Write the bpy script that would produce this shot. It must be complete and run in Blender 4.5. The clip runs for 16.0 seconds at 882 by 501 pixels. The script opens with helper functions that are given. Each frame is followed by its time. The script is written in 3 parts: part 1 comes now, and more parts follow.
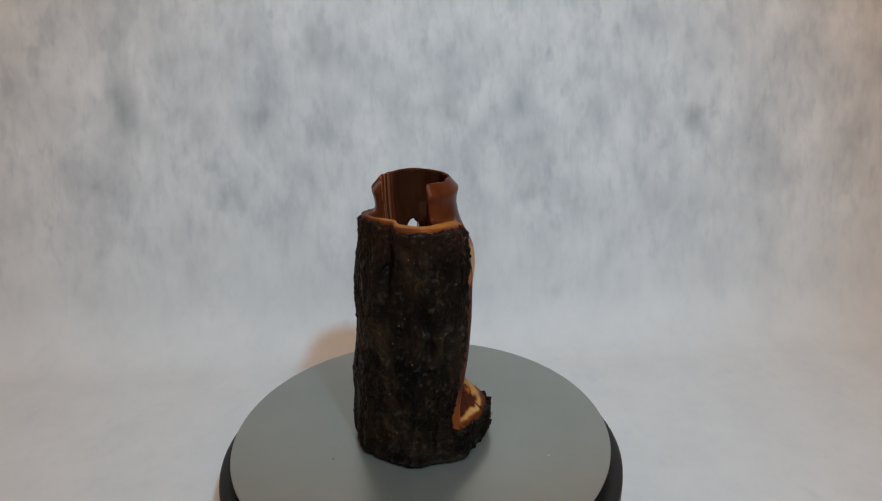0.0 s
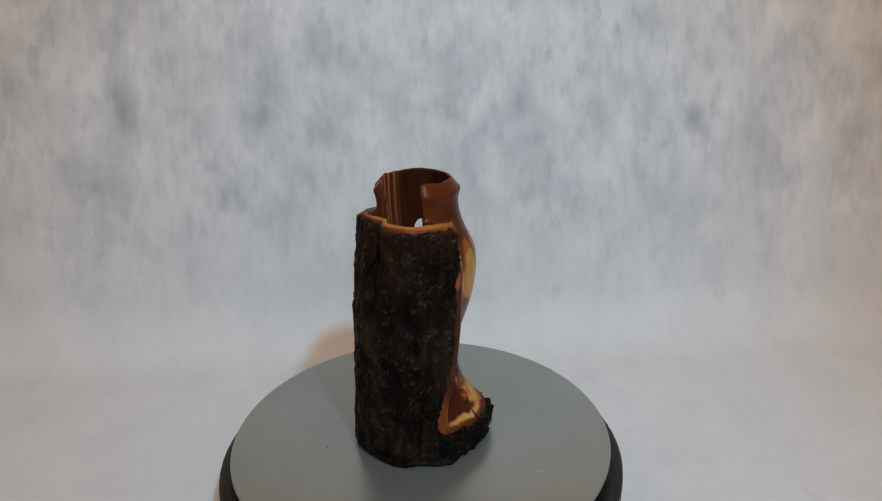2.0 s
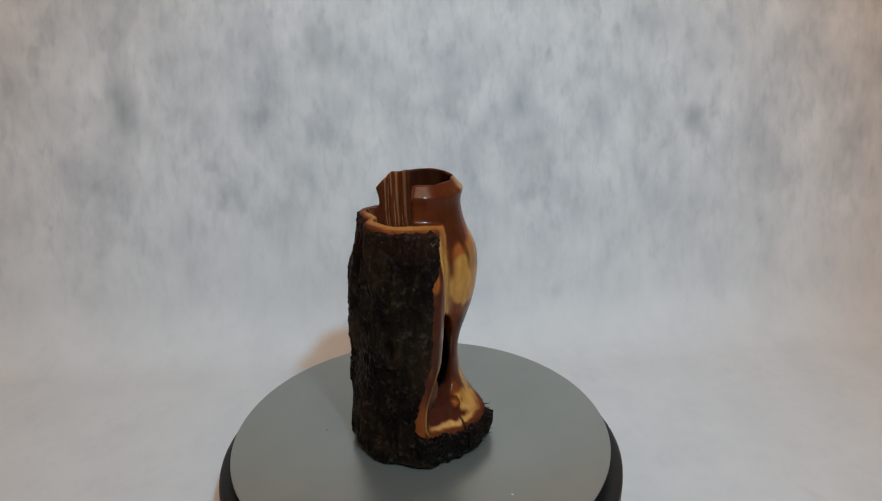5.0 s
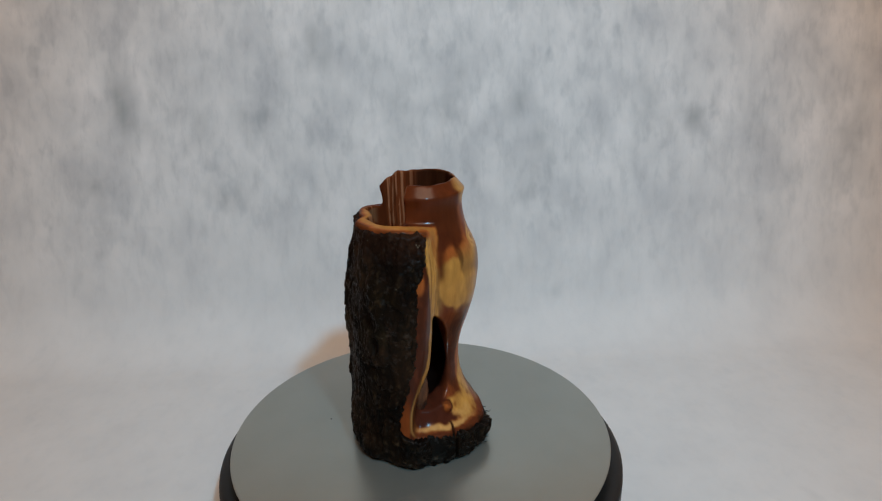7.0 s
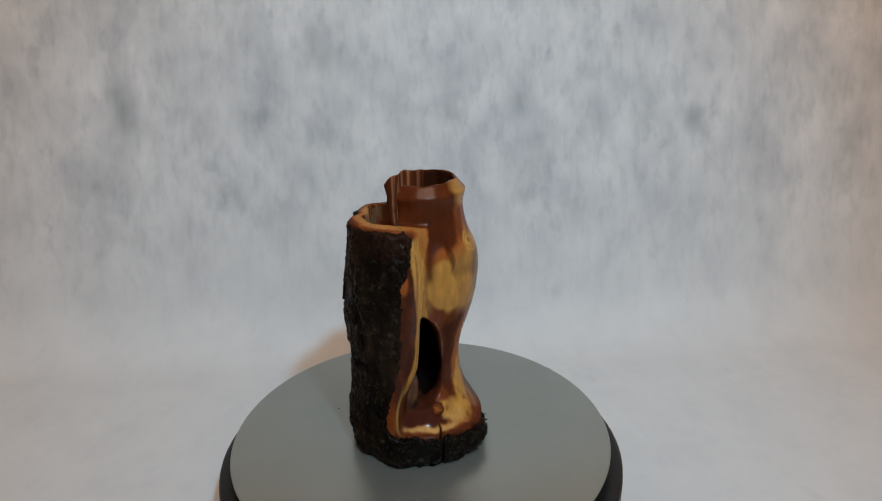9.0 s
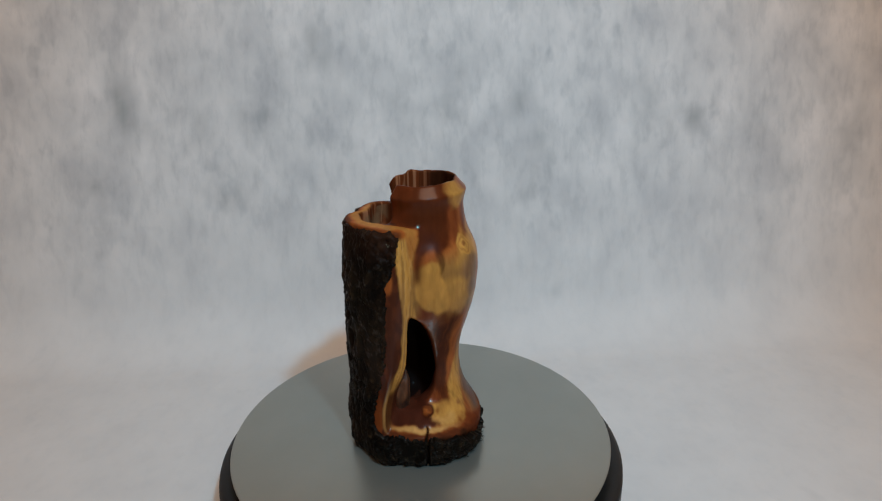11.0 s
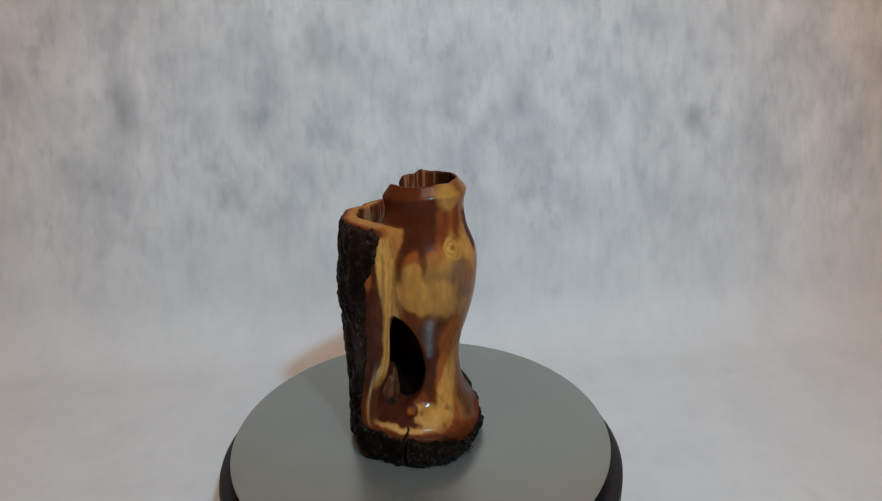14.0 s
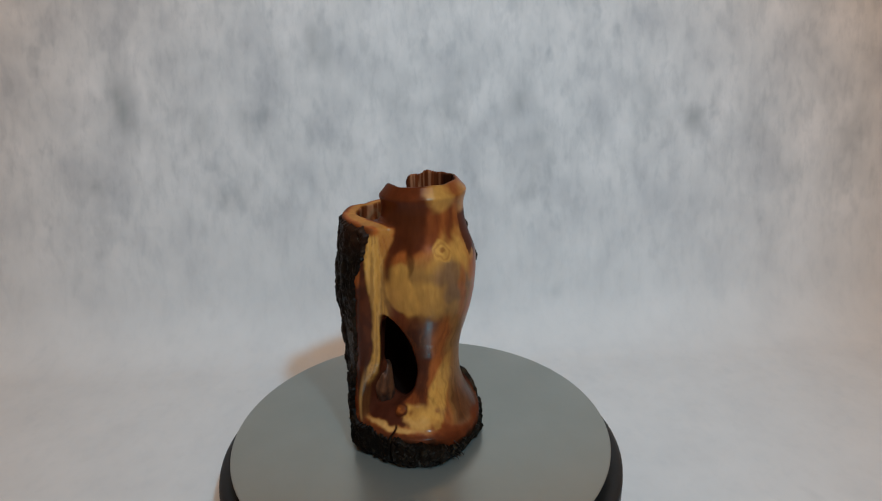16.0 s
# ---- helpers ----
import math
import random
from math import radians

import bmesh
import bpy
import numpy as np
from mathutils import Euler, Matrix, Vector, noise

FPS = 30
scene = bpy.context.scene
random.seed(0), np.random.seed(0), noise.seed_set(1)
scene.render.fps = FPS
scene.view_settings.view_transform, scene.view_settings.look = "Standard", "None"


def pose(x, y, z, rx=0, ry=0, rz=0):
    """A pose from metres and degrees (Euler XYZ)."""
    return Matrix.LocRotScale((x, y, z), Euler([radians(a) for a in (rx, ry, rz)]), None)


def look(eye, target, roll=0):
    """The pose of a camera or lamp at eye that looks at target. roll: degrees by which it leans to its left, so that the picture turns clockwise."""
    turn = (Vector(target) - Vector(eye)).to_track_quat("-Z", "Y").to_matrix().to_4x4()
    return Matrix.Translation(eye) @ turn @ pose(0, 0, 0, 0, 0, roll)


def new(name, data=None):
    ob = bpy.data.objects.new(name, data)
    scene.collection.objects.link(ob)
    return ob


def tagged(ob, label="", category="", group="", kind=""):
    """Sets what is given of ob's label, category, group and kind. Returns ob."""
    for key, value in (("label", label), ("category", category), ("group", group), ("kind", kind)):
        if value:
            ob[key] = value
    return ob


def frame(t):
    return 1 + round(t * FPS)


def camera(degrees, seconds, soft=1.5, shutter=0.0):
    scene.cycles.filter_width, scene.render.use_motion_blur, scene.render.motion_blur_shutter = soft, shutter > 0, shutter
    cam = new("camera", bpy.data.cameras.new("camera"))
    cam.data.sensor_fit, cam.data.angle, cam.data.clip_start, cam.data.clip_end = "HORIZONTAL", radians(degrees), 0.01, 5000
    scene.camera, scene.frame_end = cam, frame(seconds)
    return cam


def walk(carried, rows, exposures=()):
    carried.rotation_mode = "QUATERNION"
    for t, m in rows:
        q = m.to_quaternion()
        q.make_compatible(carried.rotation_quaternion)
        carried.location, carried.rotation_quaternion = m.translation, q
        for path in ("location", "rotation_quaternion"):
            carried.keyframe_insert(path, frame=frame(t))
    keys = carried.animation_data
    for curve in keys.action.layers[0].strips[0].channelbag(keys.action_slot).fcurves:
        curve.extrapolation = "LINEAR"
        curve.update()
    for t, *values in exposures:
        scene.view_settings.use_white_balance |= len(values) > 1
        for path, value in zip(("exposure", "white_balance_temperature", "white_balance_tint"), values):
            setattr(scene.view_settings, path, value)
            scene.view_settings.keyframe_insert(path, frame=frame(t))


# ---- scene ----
import itertools

# The camera stands still on a tripod before a turning platter.
cam = camera(69.70, 16.0, soft=1.2)
PAN, TILT, ROLL = radians(2.504), radians(18.971), -1.139
EYE = Vector((0.0, -0.2973, 0.2038))
AIM = EYE + Vector((math.sin(PAN) * math.cos(TILT), math.cos(PAN) * math.cos(TILT), -math.sin(TILT)))
walk(cam, [(0.0, look(EYE, AIM, ROLL)), (16.0, look(EYE, AIM, ROLL))],
     exposures=[(0.0, 0.0), (7.0, 0.0), (9.0, -0.04), (16.0, -0.04)])


def turn_at(t):
    """Angle of the platter in degrees, seen from above."""
    return -5.84 * t


# ---- light: one cool lamp high beside the camera, an added warm fill lamp ----
world = bpy.data.worlds.new("world")
scene.world = world
world.use_nodes = True
world.node_tree.nodes["Background"].inputs[0].default_value = (1.0, 0.9, 0.8, 1)
world.node_tree.nodes["Background"].inputs[1].default_value = 0.02
scene.view_settings.exposure = 0.0

key_data = bpy.data.lights.new("key_lamp", "SPOT")
key_data.energy, key_data.color = 19.9, (0.275, 0.70, 1.0)
key_data.shadow_soft_size, key_data.spot_size, key_data.spot_blend = 0.026, radians(55.5), 1.0
key = new("key_lamp", key_data)
key.matrix_world = look((0.225, -0.58, 0.74), (0.0, 0.20, 0.03))

# Unseen warm fill, added to stand for the room light that tints shadows beige
fill_data = bpy.data.lights.new("warm_fill_lamp", "AREA")
fill_data.shape, fill_data.size, fill_data.size_y = "RECTANGLE", 0.9, 0.9
fill_data.energy, fill_data.color = 14.1, (1.0, 0.73, 0.54)
room = new("warm_fill_lamp", fill_data)
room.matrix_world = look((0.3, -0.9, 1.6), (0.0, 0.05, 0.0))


# ---- materials ----
class Nodes:
    """A short way to wire a node material."""

    def __init__(self, name):
        self.mat = bpy.data.materials.new(name)
        self.mat.use_nodes = True
        self.tree = self.mat.node_tree
        self.bsdf = self.tree.nodes["Principled BSDF"]

    def node(self, kind, **values):
        n = self.tree.nodes.new(kind)
        for k, v in values.items():
            if k in n.inputs:
                if hasattr(v, "is_output"):
                    self.tree.links.new(v, n.inputs[k])
                else:
                    n.inputs[k].default_value = v
        return n

    def link(self, a, b):
        self.tree.links.new(a, b)

    def coords(self, scale=(1, 1, 1), kind="Object"):
        tc = self.tree.nodes.new("ShaderNodeTexCoord")
        mp = self.tree.nodes.new("ShaderNodeMapping")
        mp.inputs["Scale"].default_value = scale
        self.link(tc.outputs[kind], mp.inputs["Vector"])
        return mp.outputs["Vector"]

    def noise(self, vec, scale, detail=4.0, rough=0.55, distort=0.0):
        n = self.node("ShaderNodeTexNoise", Scale=scale, Detail=detail, Roughness=rough, Distortion=distort)
        self.link(vec, n.inputs["Vector"])
        return n.outputs["Fac"]

    def ramp(self, fac, stops):
        n = self.tree.nodes.new("ShaderNodeValToRGB")
        self.link(fac, n.inputs["Fac"])
        e = n.color_ramp.elements
        while len(e) < len(stops):
            e.new(0.5)
        for el, (pos, col) in zip(e, stops):
            el.position = pos
            el.color = (*col, 1) if len(col) == 3 else col
        return n.outputs["Color"]

    def mix(self, fac, a, b, mode="MIX"):
        n = self.tree.nodes.new("ShaderNodeMix")
        n.data_type, n.blend_type = "RGBA", mode
        for sock, v in ((n.inputs[0], fac), (n.inputs[6], a), (n.inputs[7], b)):
            if hasattr(v, "is_output"):
                self.link(v, sock)
            else:
                sock.default_value = v if not isinstance(v, tuple) or len(v) == 4 else (*v, 1)
        return n.outputs[2]

    def maths(self, op, a, b=0.0):
        n = self.tree.nodes.new("ShaderNodeMath")
        n.operation = op
        for sock, v in ((n.inputs[0], a), (n.inputs[1], b)):
            if hasattr(v, "is_output"):
                self.link(v, sock)
            else:
                sock.default_value = v
        return n.outputs[0]

    def put(self, **values):
        for k, v in values.items():
            sock = self.bsdf.inputs[k.replace("_", " ")]
            if hasattr(v, "is_output"):
                self.link(v, sock)
            else:
                sock.default_value = (*v, 1) if isinstance(v, tuple) and len(v) == 3 else v

    def bump(self, height, strength, distance):
        n = self.node("ShaderNodeBump", Strength=strength, Distance=distance)
        self.link(height, n.inputs["Height"])
        self.link(n.outputs["Normal"], self.bsdf.inputs["Normal"])


def cloth_material():
    """White non-woven sheet: soft grey blotches that run upwards, and a fine weave."""
    k = Nodes("backdrop_cloth")
    up = k.coords((1.15, 1.0, 0.80))
    soft = k.noise(up, 25.0, 4.0, 0.5, 0.2)
    blot = k.noise(up, 40.0, 3.0, 0.5, 0.3)
    spots = k.noise(k.coords((1.25, 1.0, 0.78)), 30.0, 3.0, 0.55)
    place = k.tree.nodes.new("ShaderNodeSeparateXYZ")
    k.link(k.coords(), place.inputs[0])
    # mottling made stronger where hung: light through the cloth put into colour
    hung = k.node("ShaderNodeMapRange")
    k.link(place.outputs["Z"], hung.inputs["Value"])
    for key_, v in (("From Min", -0.03), ("From Max", 0.10), ("To Min", 0.22), ("To Max", 1.0)):
        hung.inputs[key_].default_value = v
    thin = hung.outputs["Result"]
    col = k.ramp(soft, [(0.32, (0.545, 0.545, 0.555)), (0.50, (0.660, 0.652, 0.648)), (0.70, (0.760, 0.742, 0.735))])
    col = k.mix(thin, (0.715, 0.70, 0.69), col)
    col = k.mix(k.maths("MULTIPLY", k.ramp(blot, [(0.28, (0.35, 0.35, 0.35)), (0.46, (0.0, 0.0, 0.0))]), thin), col, (0.51, 0.515, 0.527))
    col = k.mix(k.maths("MULTIPLY", k.ramp(spots, [(0.29, (0.45, 0.45, 0.45)), (0.38, (0.0, 0.0, 0.0))]), thin), col, (0.41, 0.425, 0.445))
    thread = k.noise(k.coords((1.3, 1.0, 0.42)), 95.0, 4.0, 0.6, 0.2)
    col = k.mix(k.maths("MULTIPLY", thin, 0.8), col, k.ramp(thread, [(0.34, (0.86, 0.87, 0.88)), (0.50, (1.0, 1.0, 1.0)), (0.68, (1.05, 1.045, 1.04))]), "MULTIPLY")
    stain = k.tree.nodes.new("ShaderNodeAttribute")
    stain.attribute_name = "figure"
    col = k.mix(stain.outputs["Fac"], col, (0.30, 0.315, 0.325))
    weave = k.node("ShaderNodeTexWave", Scale=420.0, Distortion=1.5, Detail=1.0)
    k.link(k.coords((1.0, 0.8, 1.0)), weave.inputs["Vector"])
    fine = k.noise(k.coords(), 900.0, 2.0)
    k.put(Base_Color=col, Roughness=0.95)
    k.bump(k.mix(0.5, weave.outputs["Color"], fine), 0.10, 0.0004)
    return k.mat


def plaster_material():
    k = Nodes("room_plaster")
    n = k.noise(k.coords(), 3.0)
    k.put(Base_Color=k.ramp(n, [(0.3, (0.60, 0.55, 0.48)), (0.7, (0.68, 0.62, 0.55))]), Roughness=0.9)
    k.bump(k.noise(k.coords(), 120.0), 0.1, 0.002)
    return k.mat


def platter_material():
    """Satin grey painted metal with faint wear."""
    k = Nodes("platter_grey")
    n = k.noise(k.coords(), 30.0, 6.0)
    fine = k.noise(k.coords(), 700.0, 3.0)
    col = k.ramp(n, [(0.35, (0.375, 0.384, 0.346)), (0.65, (0.400, 0.408, 0.370))])
    k.put(Base_Color=col, Metallic=0.75, Specular_IOR_Level=0.5,
          Roughness=k.maths("ADD", k.maths("MULTIPLY", fine, 0.05), 0.27))
    k.bump(fine, 0.015, 0.0001)
    return k.mat


def plain_material(name, col, rough, metal=0.0, grain=300.0):
    k = Nodes(name)
    n = k.noise(k.coords(), grain, 4.0)
    k.put(Base_Color=k.ramp(n, [(0.3, tuple(c * 0.85 for c in col)), (0.7, tuple(min(1, c * 1.12) for c in col))]),
          Roughness=rough, Metallic=metal)
    return k.mat


def wood_material(name, gloss, streak=0.35, coat=0.2, spec=0.35):
    """Lacquered wood. Its figure comes from the mesh's colour layer, the grain runs upwards."""
    k = Nodes(name)
    at = k.tree.nodes.new("ShaderNodeAttribute")
    at.attribute_name = "figure"
    grain = k.noise(k.coords((1.0, 1.0, 0.10)), 420.0, 5.0, 0.6, 0.4)
    broad = k.noise(k.coords((1.0, 1.0, 0.25)), 90.0, 4.0, 0.55, 0.6)
    dark = k.mix(k.ramp(grain, [(0.35, (1.0, 1.0, 1.0)), (0.62, (0.0, 0.0, 0.0))]), (1.0, 1.0, 1.0, 1), (0.62, 0.5, 0.42, 1))
    col = k.mix(streak, at.outputs["Color"], dark, "MULTIPLY")
    tint = k.ramp(broad, [(0.3, (0.78, 0.72, 0.68)), (0.7, (1.12, 1.08, 1.02))])
    col = k.mix(0.8, col, tint, "MULTIPLY")
    bare = k.maths("SUBTRACT", 1.0, at.outputs["Alpha"])
    rough = k.maths("ADD", k.maths("MULTIPLY", grain, 0.10), k.maths("ADD", gloss, k.maths("MULTIPLY", bare, 0.4)))
    k.put(Base_Color=col, Roughness=rough, Specular_IOR_Level=spec, Coat_Roughness=0.14,
          Coat_Weight=k.maths("MULTIPLY", at.outputs["Alpha"], coat))
    k.bump(k.mix(0.5, grain, broad), 0.06, 0.0005)
    return k.mat


def bark_material():
    """Dark oiled bark: near-black furrows, brown and olive plates, small lichen specks."""
    k = Nodes("bark")
    at = k.tree.nodes.new("ShaderNodeAttribute")
    at.attribute_name = "figure"
    v = k.coords((1.0, 1.0, 0.6))
    broad = k.noise(v, 70.0, 6.0, 0.65, 0.5)
    fine = k.noise(v, 650.0, 5.0, 0.7)
    tone = k.ramp(broad, [(0.30, (0.35, 0.33, 0.34)), (0.50, (0.85, 0.82, 0.72)), (0.68, (1.45, 1.35, 1.1))])
    col = k.mix(1.0, at.outputs["Color"], tone, "MULTIPLY")
    col = k.mix(0.8, col, k.ramp(fine, [(0.3, (0.7, 0.7, 0.7)), (0.7, (1.25, 1.2, 1.15))]), "MULTIPLY")
    speck = k.node("ShaderNodeTexVoronoi", Scale=330.0)
    k.link(k.coords(), speck.inputs["Vector"])
    lichen = k.maths("MULTIPLY", k.ramp(speck.outputs["Distance"], [(0.08, (1, 1, 1)), (0.2, (0, 0, 0))]),
                     k.ramp(k.noise(k.coords(), 160.0, 3.0), [(0.6, (0, 0, 0)), (0.7, (1, 1, 1))]))
    col = k.mix(lichen, col, (0.12, 0.10, 0.07))
    wet = k.ramp(k.noise(k.coords(), 240.0, 3.0), [(0.58, (0.08, 0.08, 0.08)), (0.74, (0.45, 0.45, 0.45))])
    k.put(Base_Color=col, Specular_IOR_Level=wet, Roughness=k.ramp(fine, [(0.3, (0.30, 0.30, 0.30)), (0.7, (0.65, 0.65, 0.65))]))
    k.bump(k.mix(0.5, broad, fine), 0.4, 0.0012)
    return k.mat


CLOTH, PLASTER, PLATTER = cloth_material(), plaster_material(), platter_material()
BLACK = plain_material("black_plastic", (0.006, 0.006, 0.0065), 0.5)
SPECK = plain_material("dust", (0.03, 0.03, 0.03), 0.8)
PALE = plain_material("pale_dust", (0.6, 0.6, 0.58), 0.6)
WOOD, ROUGH_WOOD, BARK = wood_material("lacquered_wood", 0.28, 0.30, 0.36, 0.03), wood_material("bare_wood", 0.6, 0.6, 0.0), bark_material()


# ---- building helpers ----
def mesh_object(name, verts, faces, material, parent=None, label="", smooth=True, colours=None):
    me = bpy.data.meshes.new(name)
    me.from_pydata([tuple(v) for v in verts], [], [tuple(f) for f in faces])
    if colours is not None:
        layer = me.color_attributes.new("figure", "FLOAT_COLOR", "POINT")
        rgba = np.ones((len(verts), 4), np.float32)
        rgba[:, :np.shape(colours)[1]] = colours
        layer.data.foreach_set("color", rgba.ravel())
    me.materials.append(material)
    me.validate()
    me.update()
    if smooth:
        me.polygons.foreach_set("use_smooth", [True] * len(me.polygons))
    ob = new(name, me)
    if parent:
        ob.parent = parent
    if label:
        tagged(ob, label)
    return ob


def part(name, bm, material, parent, label="", smooth=True):
    me = bpy.data.meshes.new(name)
    bm.normal_update()
    bm.to_mesh(me)
    bm.free()
    me.materials.append(material)
    if smooth:
        me.polygons.foreach_set("use_smooth", [True] * len(me.polygons))
    ob = new(name, me)
    ob.parent = parent
    if label:
        tagged(ob, label)
    return ob


def lathe(profile, n=160):
    """A closed turned form about z from (radius, height) pairs."""
    bm = bmesh.new()
    rings = []
    for r, z in profile:
        if r < 1e-6:
            rings.append([bm.verts.new((0, 0, z))])
        else:
            rings.append([bm.verts.new((r * math.cos(2 * math.pi * i / n), r * math.sin(2 * math.pi * i / n), z)) for i in range(n)])
    for a, b in zip(rings, rings[1:]):
        for i in range(n):
            j = (i + 1) % n
            if len(a) == 1 and len(b) > 1:
                bm.faces.new((a[0], b[j], b[i]))
            elif len(b) == 1 and len(a) > 1:
                bm.faces.new((a[i], a[j], b[0]))
            elif len(a) > 1:
                bm.faces.new((a[i], a[j], b[j], b[i]))
    bmesh.ops.recalc_face_normals(bm, faces=bm.faces)
    return bm


def curve_of(knots, soft=2.0):
    """A smooth curve through (place, value) knots."""
    xs, ys = [k[0] for k in knots], [k[1] for k in knots]
    grid = np.linspace(xs[0] - 10, xs[-1] + 10, 1200)
    step = grid[1] - grid[0]
    vals = np.interp(grid, xs, ys)
    half = max(1, int(3 * soft / step))
    kern = np.exp(-0.5 * (np.arange(-half, half + 1) * step / soft) ** 2)
    vals = np.convolve(np.pad(vals, half, "edge"), kern / kern.sum(), "valid")
    return lambda x: np.interp(x, grid, vals)


def fbm(p, octaves=3):
    return noise.fractal(Vector(p), 0.9, 2.0, octaves, noise_basis="PERLIN_ORIGINAL")


def field(points, scale, octaves=3, stretch=1.0):
    """Noise at many points (n, 3), in millimetres."""
    return np.array([fbm((x * scale, y * scale, z * scale * stretch), octaves) for x, y, z in points])


def cracks(points, scale, stretch):
    """0 in the furrow between two bark plates, rising to 1 on them."""
    out = np.empty(len(points))
    for i, (x, y, z) in enumerate(points):
        d = noise.voronoi((x * scale, y * scale, z * scale * stretch))[0]
        out[i] = d[1] - d[0]
    return np.clip(out * 2.6, 0, 1)


def flakes(points, scale, stretch):
    """One random level for each flake of bark."""
    out = np.empty(len(points))
    for i, (x, y, z) in enumerate(points):
        q = noise.voronoi((x * scale, y * scale, z * scale * stretch))[1][0]
        out[i] = (math.sin(q[0] * 12.9898 + q[1] * 78.233 + q[2] * 37.719) * 43758.5453) % 1.0
    return out


def smooth_step(x, a, b):
    t = np.clip((x - a) / (b - a), 0, 1)
    return t * t * (3 - 2 * t)


def blob(u, z, u0, z0, du, dz, soft=0.35):
    """1 inside an ellipse of azimuth and height, 0 outside."""
    d = np.sqrt(((u - u0) / du) ** 2 + ((z - z0) / dz) ** 2)
    return 1 - smooth_step(d, 1 - soft, 1 + soft)


def blend(base, colour, amount):
    return base + (np.array(colour) - base) * amount[:, None]


def grid_faces(rows, cols, wrap=False, start=0, flip=False):
    out = []
    for i in range(rows - 1):
        for j in range(cols if wrap else cols - 1):
            a, b = start + i * cols + j, start + i * cols + (j + 1) % cols
            f = (a, b, b + cols, a + cols)
            out.append(f[::-1] if flip else f)
    return out


# ---- the set: unseen room shell added for bounced light, cloth sweep ----
def build_room():
    def slab(name, lo, hi):
        bm = bmesh.new()
        bmesh.ops.create_cube(bm, size=1.0)
        for v in bm.verts:
            v.co = Vector(lo[i] + (v.co[i] + 0.5) * (hi[i] - lo[i]) for i in range(3))
        me = bpy.data.meshes.new(name)
        bm.to_mesh(me)
        bm.free()
        me.materials.append(PLASTER)
        return tagged(new(name, me), "plain warm white surface of the added room shell", "room", kind="structure")

    slab("floor", (-1.8, -1.8, -0.15), (1.8, 1.8, -0.05))
    slab("ceiling", (-1.9, -1.9, 1.9), (1.9, 1.9, 2.0))
    slab("wall_north", (-1.8, 1.7, -0.05), (1.8, 1.8, 1.9))
    slab("wall_south", (-1.8, -1.8, -0.05), (1.8, -1.7, 1.9))
    slab("wall_east", (1.7, -1.7, -0.05), (1.8, 1.7, 1.9))
    slab("wall_west", (-1.8, -1.7, -0.05), (-1.7, 1.7, 1.9))


FLOOR_Z = -0.045


# Darker patches of the cloth: x, height, half width, half height, depth
STAINS = (
    (-0.229, 0.152, 0.012, 0.021, 0.90), (-0.260, 0.089, 0.007, 0.008, 0.45), (-0.178, 0.134, 0.015, 0.013, 0.40), (-0.151, 0.079, 0.010, 0.009, 0.50),
    (-0.075, 0.190, 0.012, 0.021, 0.55), (-0.128, 0.137, 0.020, 0.017, 0.35), (0.043, 0.167, 0.009, 0.011, 0.65), (0.033, 0.148, 0.008, 0.013, 0.50),
    (-0.004, 0.158, 0.013, 0.014, 0.45), (0.098, 0.146, 0.011, 0.012, 0.60), (0.103, 0.106, 0.010, 0.025, 0.40), (0.092, 0.074, 0.010, 0.011, 0.50),
    (0.231, 0.130, 0.015, 0.008, 0.90), (0.251, 0.145, 0.005, 0.006, 0.65), (0.377, 0.113, 0.011, 0.023, 0.65), (0.303, 0.119, 0.012, 0.015, 0.35),
    (0.197, 0.146, 0.013, 0.019, 0.30), (-0.289, 0.016, 0.010, 0.006, 0.45), (0.118, -0.010, 0.005, 0.006, 0.28),
)


